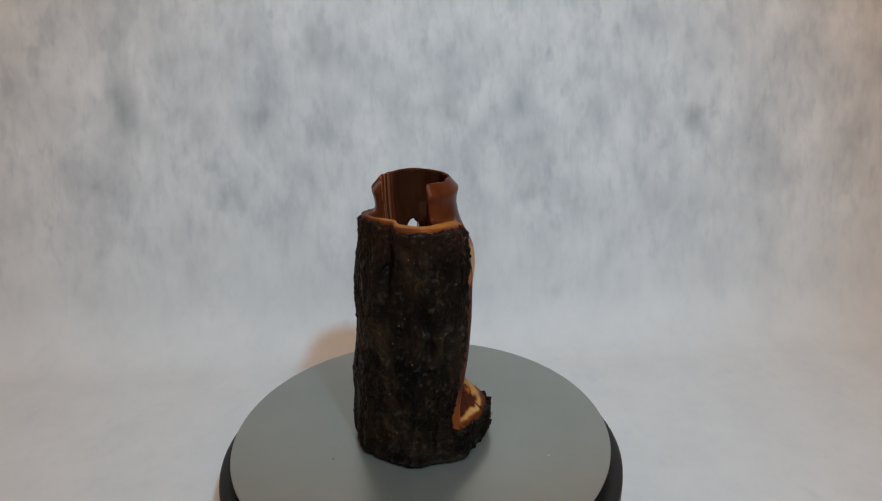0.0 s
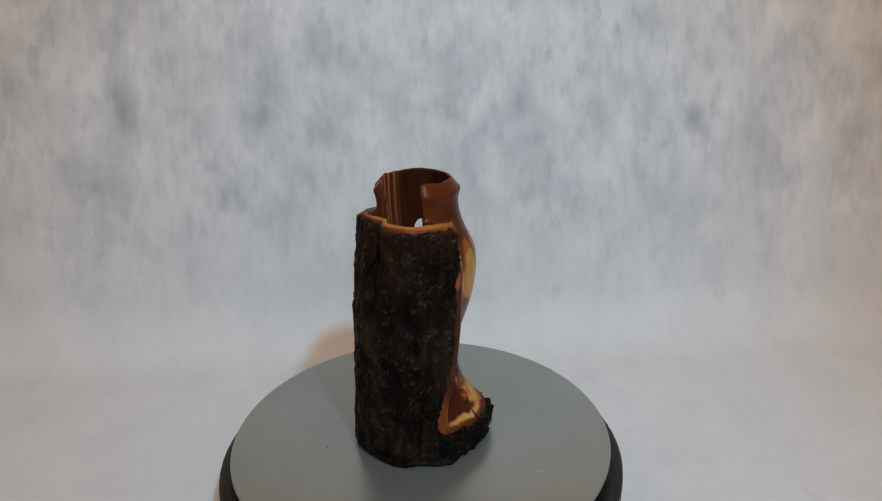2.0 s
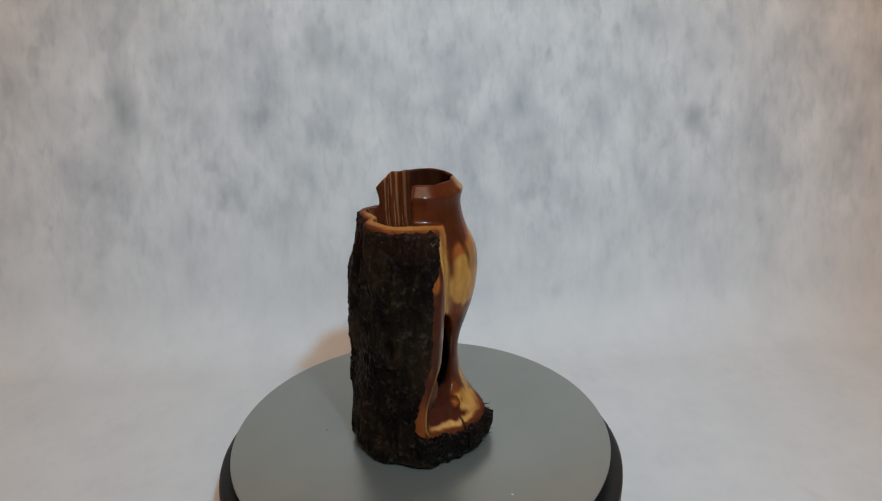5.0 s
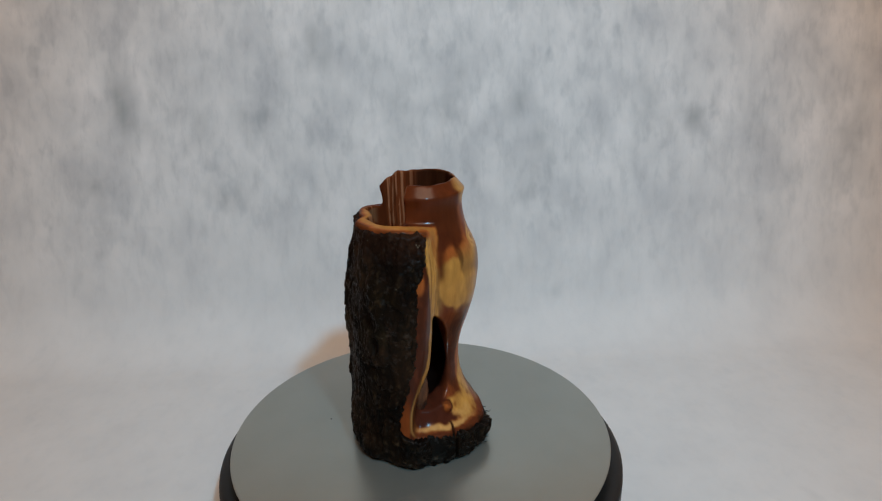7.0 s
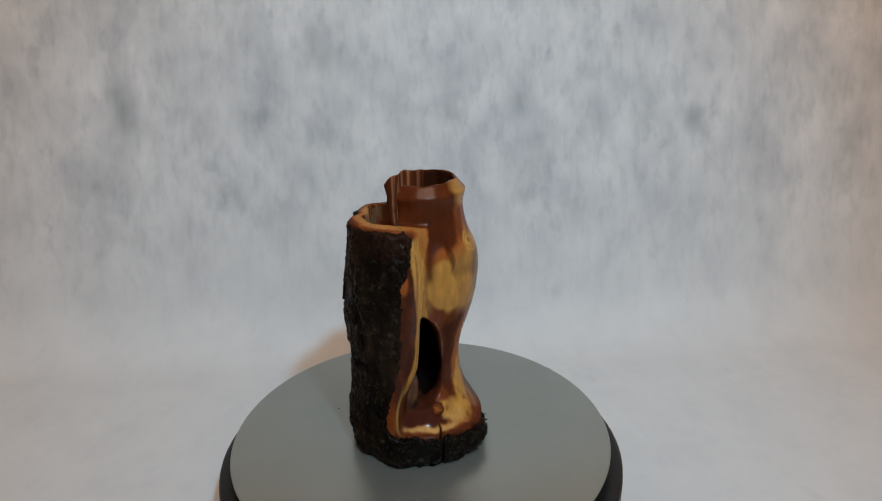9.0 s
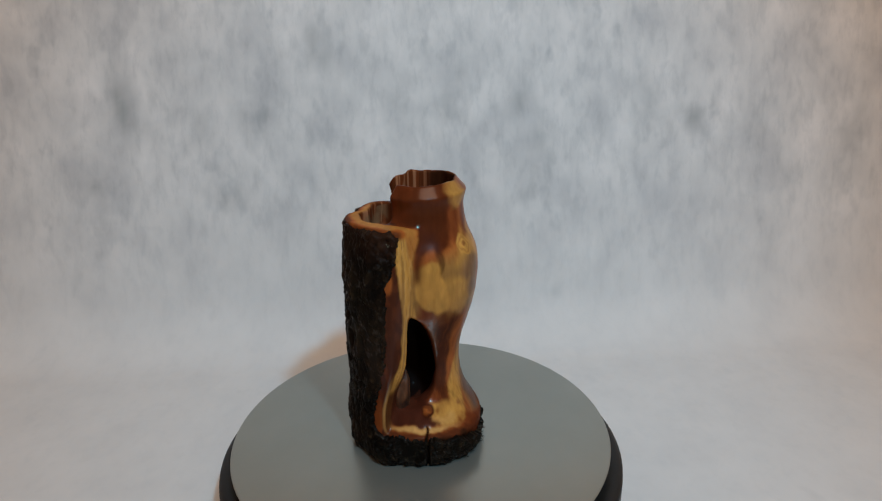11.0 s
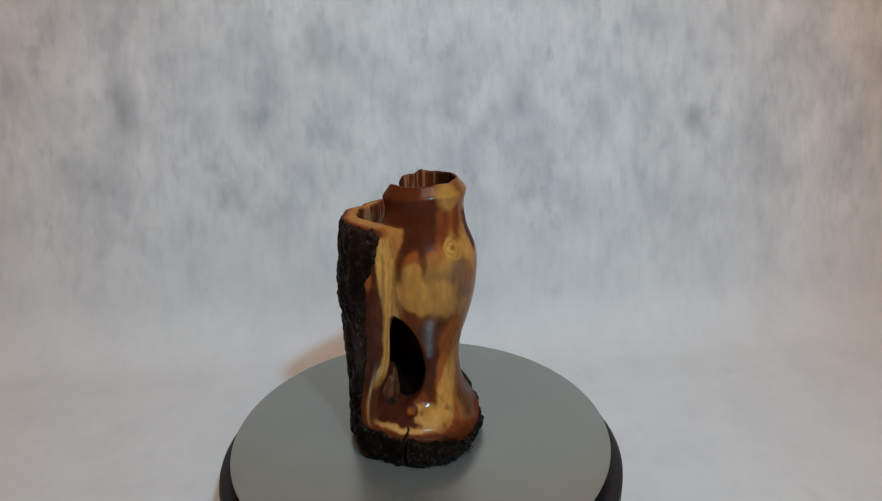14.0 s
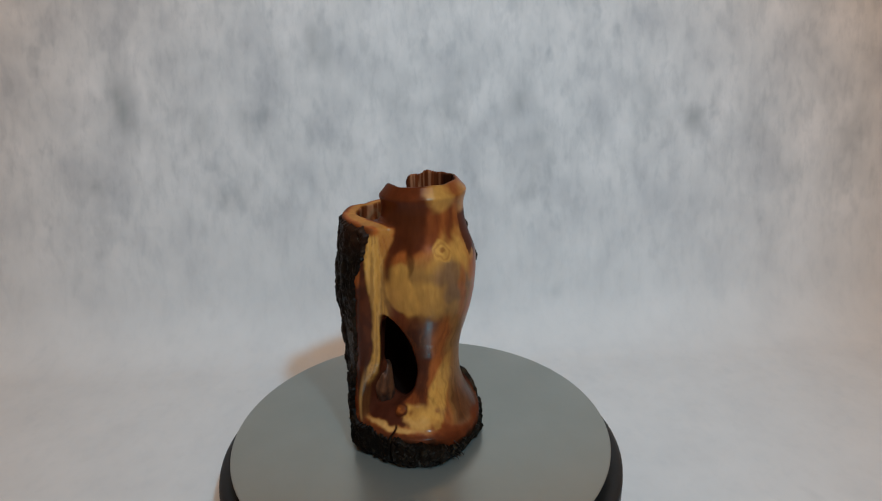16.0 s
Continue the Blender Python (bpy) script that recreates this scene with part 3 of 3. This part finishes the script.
def vase_figure(pts):
    """Colours and gloss of the carved wood from where each point lies."""
    x, y, z = pts.T
    az = np.degrees(np.arctan2(y, x))
    w = np.where(az > 60, az - 360, az)
    r = np.hypot(x, y)
    azb = np.degrees(np.arctan2(y - body_cy(z), x - body_cx(z)))
    _, vase_d, wall_d, foot_d, hollow, gap, end_d, crack, opening = carved(x, y, z)
    warp = field(pts, 0.10, 3)
    fine = field(pts, 0.3, 2, 0.5)
    c = body_figure(azb, z, pts)
    # streaky bare heartwood inside the neck, darkened in the colour where shade falls
    st = field(np.stack([azb * 0.16, 0 * azb, z * 0.012], -1), 1.0, 3)
    st2 = field(np.stack([azb * 0.45 + 9, 0 * azb, z * 0.02], -1), 1.0, 2)
    far = np.where(azb < -100, azb + 360, azb)
    raw_shaded = np.tile(np.array(HEART), (len(pts), 1))
    raw_shaded = blend(raw_shaded, RED, smooth_step(far, 140, 158) * 0.6)
    # back of the bore painted darker, as its shade
    raw_shaded = blend(raw_shaded, DARK, 0.05 + 0.9 * (1 - smooth_step(far, 132, 150)) * smooth_step(far, -20, 40))
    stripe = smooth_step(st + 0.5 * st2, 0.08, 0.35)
    raw_shaded = blend(raw_shaded, (0.36, 0.150, 0.075), stripe * (0.02 + 0.85 * smooth_step(far, 135, 158) + 0.5 * (far < -30)))
    raw_shaded = blend(raw_shaded, DARK, smooth_step(-st - 0.4 * st2, 0.15, 0.5) * 0.5)
    raw_shaded = blend(raw_shaded, GREY_BROWN, smooth_step(r, 19, 23) * (z > 100) * (z < 122) * smooth_step(warp + 0.3, 0, 0.5) * 0.8)
    # near-black put into the colour for the hollow's shade lower down
    raw_shaded = blend(raw_shaded, (0.010, 0.004, 0.003), 1 - smooth_step(z, 92, 108))
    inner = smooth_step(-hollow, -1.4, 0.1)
    # the wall's outside, its end and its rim
    xo, yo, xi, yi = end_corners(z)
    n = np.hypot(xi - xo, yi - yo)
    s = ((x - xo) * (xi - xo) + (y - yo) * (yi - yo)) / n ** 2
    wo = np.tile(np.array(DEEP), (len(pts), 1))
    wo = blend(wo, RED, smooth_step(fine, 0.0, 0.5) * 0.25)
    wo = blend(wo, ORANGE, blob(w, z + 3 * warp, -47, 97, 4, 6, 0.4))
    wo = blend(wo, RED, blob(w, z + 3 * warp, -58, 27, 12, 12, 0.5))
    wo = blend(wo, ORANGE, blob(w, z + 3 * warp, -60, 26, 5, 9, 0.6) * 0.3)
    end = np.tile(np.array(SAP), (len(pts), 1))
    grain = field(np.stack([s * 9, 0 * s, z * 0.018], -1), 1.0, 3)
    end = blend(end, PALE_SAP, smooth_step(np.sin(s * 18 + 5 * warp), 0.2, 0.9) * 0.55)
    end = blend(end, OLIVE, smooth_step(grain, 0.05, 0.4) * 0.8)
    dark_to = red_edge(z) + 0.07 * warp
    end = blend(end, DEEP, 1 - smooth_step(s, dark_to - 0.06, dark_to + 0.06))
    end = blend(end, RED, (1 - smooth_step(s, dark_to - 0.02, dark_to + 0.02)) * smooth_step(fine, 0.0, 0.4) * 0.2)
    end = blend(end, ORANGE, smooth_step(z, 100, 112) * smooth_step(s, 0.7, 1.0) * 0.6)
    end = blend(end, DEEP, (1 - smooth_step(z + 4 * warp, 38, 47)) * 0.92)
    end = blend(end, PALE_SAP, blob(s, z, 0.12 + 0.004 * (z - 30), 32, 0.10, 13, 0.6) * 0.6)
    on_end = smooth_step(end_d, -1.6, -0.5)
    wall_c = wo + (end - wo) * on_end[:, None]
    lr = log_lookup(w, z)
    across = (lr - 1.6 - r) / np.maximum(wall_thick(w), 3.0)
    rim = np.tile(np.array((0.36, 0.095, 0.020)), (len(pts), 1))
    rim = blend(rim, RED, smooth_step(warp, 0.0, 0.4) * 0.6)
    rim = blend(rim, SAP, smooth_step(across + 0.2 * warp, 0.18, 0.40) * (1 - smooth_step(across + 0.2 * warp, 0.75, 0.92)) * 0.55 * smooth_step(w, -170, -140))
    rim = blend(rim, HEART, smooth_step(across + 0.2 * warp, 0.85, 1.0) * 0.9)
    rim = blend(rim, HEART, (1 - smooth_step(w, -158, -128)) * 0.9)
    rim = blend(rim, DEEP, (1 - smooth_step(across + 0.2 * warp, 0.0, 0.22)) * 0.75)
    on_rim = smooth_step(z - rim_top(w) + 1.2 * warp, -5.0, -2.6) * (across < 1.25)
    wall_c = wall_c + (rim - wall_c) * on_rim[:, None]
    # the foot: a dark basin before the opening, pale edge, yellow patch beside it
    u, h = az + 9 * warp, r + 1.5 * warp
    ft = np.tile(np.array((0.25, 0.066, 0.016)), (len(pts), 1))
    ft = blend(ft, RED, smooth_step(fine, 0.0, 0.4) * 0.6)
    ft = blend(ft, SAP, blob(u + 4 * fine, h + 1.5 * fine, 9, 26.5, 19, 5.6, 0.2))
    ft = blend(ft, PALE_SAP, blob(u + 6 * fine, h, 2, 29.5, 14, 1.6, 0.5) * 0.6)
    ft = blend(ft, DEEP, smooth_step(u, 30, 44) * 0.75)
    ft = blend(ft, GREY_BROWN, blob(u, h, 46, 27, 16, 5, 0.5) * 0.8)
    ft = blend(ft, RED, blob(u, h, 50, 32.5, 40, 2.6, 0.5) * 0.6)
    basin = smooth_step(u, -72, -62) * (1 - smooth_step(u + 0.8 * (h - 25), -16, -6)) * (1 - smooth_step(h, 30.2, 31.6))
    ft = blend(ft, DEEP, basin * 0.97)
    ft = blend(ft, RED, basin * smooth_step(warp, 0.0, 0.5) * 0.4)
    ft = blend(ft, PALE_SAP, blob(u, h, -24, 32.2, 30, 1.1, 0.6) * 0.9)
    ft = blend(ft, DEEP, smooth_step(h + 0.8 * fine, 32.6, 34.8) * 0.8)
    ft = blend(ft, HEART, smooth_step(u, 12, 34) * smooth_step(h, 29, 32) * 0.7)
    ft = blend(ft, DARK, 1 - smooth_step(z + 1.5 * warp + 5.0 * smooth_step(az, 12, 30) * (az < 110), 10.5, 14.5))
    w_foot = smooth_step(vase_d - foot_d + 1.5 * warp, -1.0, 2.0) * (1 - smooth_step(z, 27, 36))
    w_wall = smooth_step(vase_d - wall_d, -0.6, 0.8)
    w_wall = np.maximum(w_wall, smooth_step(z, 100, 108) * (1 - smooth_step(z, 123, 126)) * (across < 1.0) * (w < -40))
    w_wall = w_wall * smooth_step(foot_d - wall_d, -2.5, 1.0)
    c = c + (ft - c) * w_foot[:, None]
    c = c + (wall_c - c) * w_wall[:, None]
    # dark red band where the wall's end meets the vase, fading down into sapwood
    seam_band = np.exp(-((vase_d - wall_d + 1.8) / 1.7) ** 2) * blob(0 * z, z, 0, 107, 1, 12, 0.3) * (w < -4) * (w > -66)
    c = blend(c, (0.075, 0.017, 0.006), np.clip(seam_band, 0, 1) * 0.9)
    kn = np.sqrt((x - 24.8) ** 2 + (y + 8.2) ** 2 + (z - 26.3) ** 2)
    c = blend(c, DEEP, 1 - smooth_step(kn + 0.8 * fine, 3.0, 4.2))
    c = blend(c, ORANGE, (1 - smooth_step(kn + 1.2 * fine, 2.0, 3.0)) * (0.35 + 0.6 * smooth_step(fine, -0.2, 0.3)))
    c = c + (raw_shaded - c) * (inner)[:, None]
    lip_face = 1 - smooth_step(opening, 0.1, 1.0)
    c = blend(c, DEEP, lip_face * (z < 80) * 0.75)
    # deep shade of the hollow painted on its inner faces
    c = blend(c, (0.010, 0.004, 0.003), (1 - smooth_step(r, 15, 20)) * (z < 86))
    low = smooth_step(u, -68, -60) * (1 - smooth_step(u + 0.5 * (z - 24), -14, -7)) * (1 - smooth_step(h, 29.8, 31.2)) * (1 - smooth_step(z, 36, 42))
    c = blend(c, BASIN, low * (kn > 3.4) * 0.95)
    c = blend(c, DARK, 1 - smooth_step(crack, 0.1, 0.6))
    c = blend(c, (0.020, 0.008, 0.004), 1 - smooth_step(z + 2.5 * warp + 1.0 * fine + 6.0 * smooth_step(az, 12, 30) * (az < 110), 14.0, 18.0))
    c = np.clip(c * (1 + 0.12 * fine)[:, None], 0, 1)
    gloss = np.clip(1 - inner, 0.12, 1) * (1 - 0.8 * low) * (1 - 0.6 * on_rim * w_wall) * (1 - 0.8 * w_foot)
    part_of = np.where(w_wall > 0.5, 1, np.where(w_foot > 0.5, 2, 0))
    part_of = np.where((inner > 0.5) & (z < 126) & (across < 1.4) & (w > -150) & (w < -50) & (z > 100), 1, part_of)
    return c, gloss, part_of


def build_carved():
    pts, quads = surface_of()
    c, gloss, part_of = vase_figure(pts)
    label = part_of[quads[:, 0]]
    for k, name, text in ((0, "body", "lacquered red-brown and yellow turned wood"), (1, "wall", "cut sapwood wall with an orange rim"),
                          (2, "foot", "yellow and orange wooden foot with a drying crack")):
        q = quads[label == k]
        used, inv = np.unique(q, return_inverse=True)
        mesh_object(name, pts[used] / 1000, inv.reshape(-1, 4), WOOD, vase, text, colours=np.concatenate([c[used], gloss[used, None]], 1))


build_carved()


# -- the bark --
# Knots in it: azimuth, height, half width in degrees and half height
PITS = ((-84.5, 80.0, 8.5, 7.0), (-82.0, 66.0, 5.0, 6.0), (-128.0, 58.0, 7.0, 6.0), (-58.0, 24.0, 5.0, 5.0))


def rough_bark(name, az_rows, z_rows, r_rows, label, depth=1.0, pull=2.6, shade=1.0):
    """A rough sheet of bark; its border is pulled in to the wood."""
    rows, cols = az_rows.shape
    pts = polar(az_rows, r_rows, z_rows).reshape(-1, 3)
    bend = np.stack([field(pts + s, 0.11, 3, 0.7) for s in (11, 57, 93)], -1)
    plate = cracks(pts + 6.0 * bend, 0.10, 0.24)
    small = cracks(pts + 40 + 3.0 * bend, 0.26, 0.75)
    broad = field(pts, 0.06, 3, 0.45)
    grit = field(pts, 0.5, 4, 0.8)
    ridge = 1 - np.abs(field(pts + 23, 0.16, 3, 0.3)) * 2.2
    step_a, step_b = flakes(pts + 3.5 * bend, 0.13, 0.28), flakes(pts + 70 + 2.0 * bend, 0.40, 0.42)
    level = flakes(pts + 15 + 5.0 * bend, 0.085, 0.8)
    lift = depth * (0.35 * (smooth_step(plate, 0.0, 0.30) - 1) + 0.25 * (smooth_step(small, 0.0, 0.25) - 1) + 2.2 * broad + 0.35 * grit
                    + 0.3 * ridge + 0.75 * (step_a - 0.5) + 0.30 * (step_b - 0.5) + 0.9 * (level - 0.5))
    lift = np.maximum(lift, -1.2)
    # knots: sunken, with a raised collar
    sunk = np.zeros(len(pts))
    for a0, z0, wide, tall in PITS:
        q = np.sqrt(((az_rows.ravel() - a0) / wide) ** 2 + ((z_rows.ravel() - z0) / tall) ** 2) + 0.35 * broad
        pit = 1 - smooth_step(q, 0.35, 1.0)
        lift = lift - 0.5 * pit + 0.6 * np.exp(-((q - 1.15) / 0.22) ** 2)
        sunk = np.maximum(sunk, 1 - smooth_step(q, 0.5, 1.5))
    edge = np.ones((rows, cols))
    for k, f in ((0, 0.0), (1, 0.45), (2, 0.8)):
        edge[k, :] = np.minimum(edge[k, :], f)
        edge[-1 - k, :] = np.minimum(edge[-1 - k, :], f)
        edge[:, k] = np.minimum(edge[:, k], f)
        edge[:, -1 - k] = np.minimum(edge[:, -1 - k], f)
    r = r_rows + (lift.reshape(rows, cols)) * edge - pull * (1 - edge)
    q = polar(az_rows, r, np.maximum(z_rows, 0.15)).reshape(-1, 3)
    c = np.tile(np.array((0.0145, 0.0082, 0.0050)), (len(pts), 1)) * shade * (0.45 + 0.45 * step_b + 0.35 * step_a + 0.4 * level)[:, None]
    c = blend(c, (0.006, 0.0042, 0.0032), 1 - np.minimum(smooth_step(plate, 0.0, 0.4), 0.5 + 0.5 * smooth_step(small, 0.0, 0.3)))
    c = blend(c, (0.023, 0.0165, 0.0078), smooth_step(field(pts, 0.035, 2), 0.0, 0.5) * 0.6 * step_a)
    c = c * (0.45 + 1.1 * smooth_step(field(pts + 31, 0.045, 3, 0.6), -0.35, 0.35))[:, None]
    c = blend(c, (0.050, 0.034, 0.020), smooth_step(grit, 0.15, 0.5) * smooth_step(step_b, 0.55, 1.0) * 0.6)
    c = blend(c, (0.004, 0.0032, 0.0030), sunk * 0.75)
    c = blend(c, (0.030, 0.011, 0.006), smooth_step(z_rows.ravel() + 6 * broad, 104, 118) * 0.6)
    mesh_object(name, q / 1000, grid_faces(rows, cols), BARK, vase, label, colours=np.clip(c, 0, 1))


def build_bark():
    rows, cols = 250, 330
    z = np.linspace(0.2, 120.6, rows)
    az = np.empty((rows, cols))
    for i in range(rows):
        rag = 1.6 * fbm((z[i] * 0.22, 3.3, 0), 3) + 0.8 * fbm((z[i] * 0.7, 9.1, 0), 2)
        low = 1 - smooth_step(z[i], 15, 21)
        e = float(wall_end(z[i]) - bark_gap(z[i])) + 1.5 * rag
        az[i] = np.linspace(float(wall_start(z[i])), e * (1 - low) + (-50.0) * low, cols)
    zz = np.repeat(z[:, None], cols, 1)
    # the top edge is torn unevenly
    tear = np.array([1.7 * fbm((a * 0.12, 1.7, 0), 3) for a in az[-1]])
    zz = zz + smooth_step(zz, 75, 119) * (rim_top(az) - 121.5 - 1.0 * tear[None, :])
    r = log_radius(np.minimum(az, -45), zz)
    r = r - 1.5 * (1 - smooth_step(zz, 0, 5)) + 0.3
    rough_bark("bark", az, zz, r, "dark furrowed oiled bark", 1.0)
    # round the foot
    rows, cols = 56, 420
    az = np.linspace(-76, 122, cols)[None, :].repeat(rows, 0)
    crest = curve_of([(-80, 14.0), (-64, 15.5), (-50, 18.5), (-20, 17.3), (0, 14.5), (20, 11.5), (35, 9.0), (70, 8.5), (90, 11), (122, 15)], 4.0)(az[0])
    crest = crest + np.array([2.2 * fbm((a * 0.10, 5.2, 0), 3) + 0.8 * fbm((a * 0.5, 2.2, 0), 2) for a in az[0]])
    zz = 0.2 + np.linspace(0, 1, rows)[:, None] * (crest[None, :] - 0.2)
    r = base_ring(az) - 2.2 * (1 - smooth_step(zz, 0, 6)) + 0.3
    gap = np.exp(-((az + 20.8) / 0.8) ** 2) * 2.2
    rough_bark("foot_bark", az, zz, r - gap, "black ragged bark round the foot", 1.35, 2.4, 0.28)


build_bark()


# -- torn fibres on the foot's bark --
def build_fibres():
    rng = random.Random(5)
    for k in range(48):
        az = rng.uniform(4, 44) if k < 38 else rng.uniform(-16, 8)
        z = rng.uniform(2, 12)
        a = math.radians(az)
        r0 = float(base_ring(az)) - 0.8
        out = rng.uniform(1.2, 3.9)
        p = [Vector((math.cos(a), math.sin(a), 0)) * (r0 + out * s) + Vector((0, 0, z + s * s * rng.uniform(-0.6, 1.9))) for s in (0, 0.4, 0.75, 1.0)]
        bm = bmesh.new()
        rings = []
        for i, q in enumerate(p):
            w = 0.42 * (1 - 0.8 * i / 3)
            rings.append([bm.verts.new((q + Vector((-math.sin(a) * w * math.cos(b), math.cos(a) * w * math.cos(b), w * math.sin(b)))) / 1000)
                          for b in (0, 1.57, 3.14, 4.71)])
        for x, y in zip(rings, rings[1:]):
            for i in range(4):
                bm.faces.new((x[i], x[(i + 1) % 4], y[(i + 1) % 4], y[i]))
        bm.faces.new(rings[-1])
        bmesh.ops.recalc_face_normals(bm, faces=bm.faces)
        me_ob = part("fibre", bm, FIBRE, vase)


FIBRE = plain_material("bark_fibre", (0.022, 0.015, 0.009), 0.6)
build_fibres()


# -- a lump of wood left standing inside the opening --
def build_lump():
    bm = bmesh.new()
    bmesh.ops.create_icosphere(bm, subdivisions=4, radius=1.0)
    for v in bm.verts:
        d = 1 + 0.24 * fbm((v.co.x * 1.9, v.co.y * 1.9, v.co.z * 0.9), 4)
        v.co = Vector((v.co.x * 6.0 * d + 13.5, v.co.y * 4.5 * d - 17.0, v.co.z * 12.5 * d + 36.0)) / 1000
    me = part("inner_knot", bm, ROUGH_WOOD, vase, "brown knot left inside the hollow")
    layer = me.data.color_attributes.new("figure", "FLOAT_COLOR", "POINT")
    for i, v in enumerate(me.data.vertices):
        w = 0.5 + fbm((v.co.x * 260, v.co.y * 260, v.co.z * 120), 3)
        layer.data[i].color = (0.015 + 0.10 * w, 0.005 + 0.038 * w, 0.003 + 0.014 * w, 1)


build_lump()


# ---- what moves ----
def motions():
    rows = [(0.5 * i, pose(0, 0, 0, 0, 0, turn_at(0.5 * i))) for i in range(33)]
    walk(platter, rows)
    walk(vase, rows)


motions()
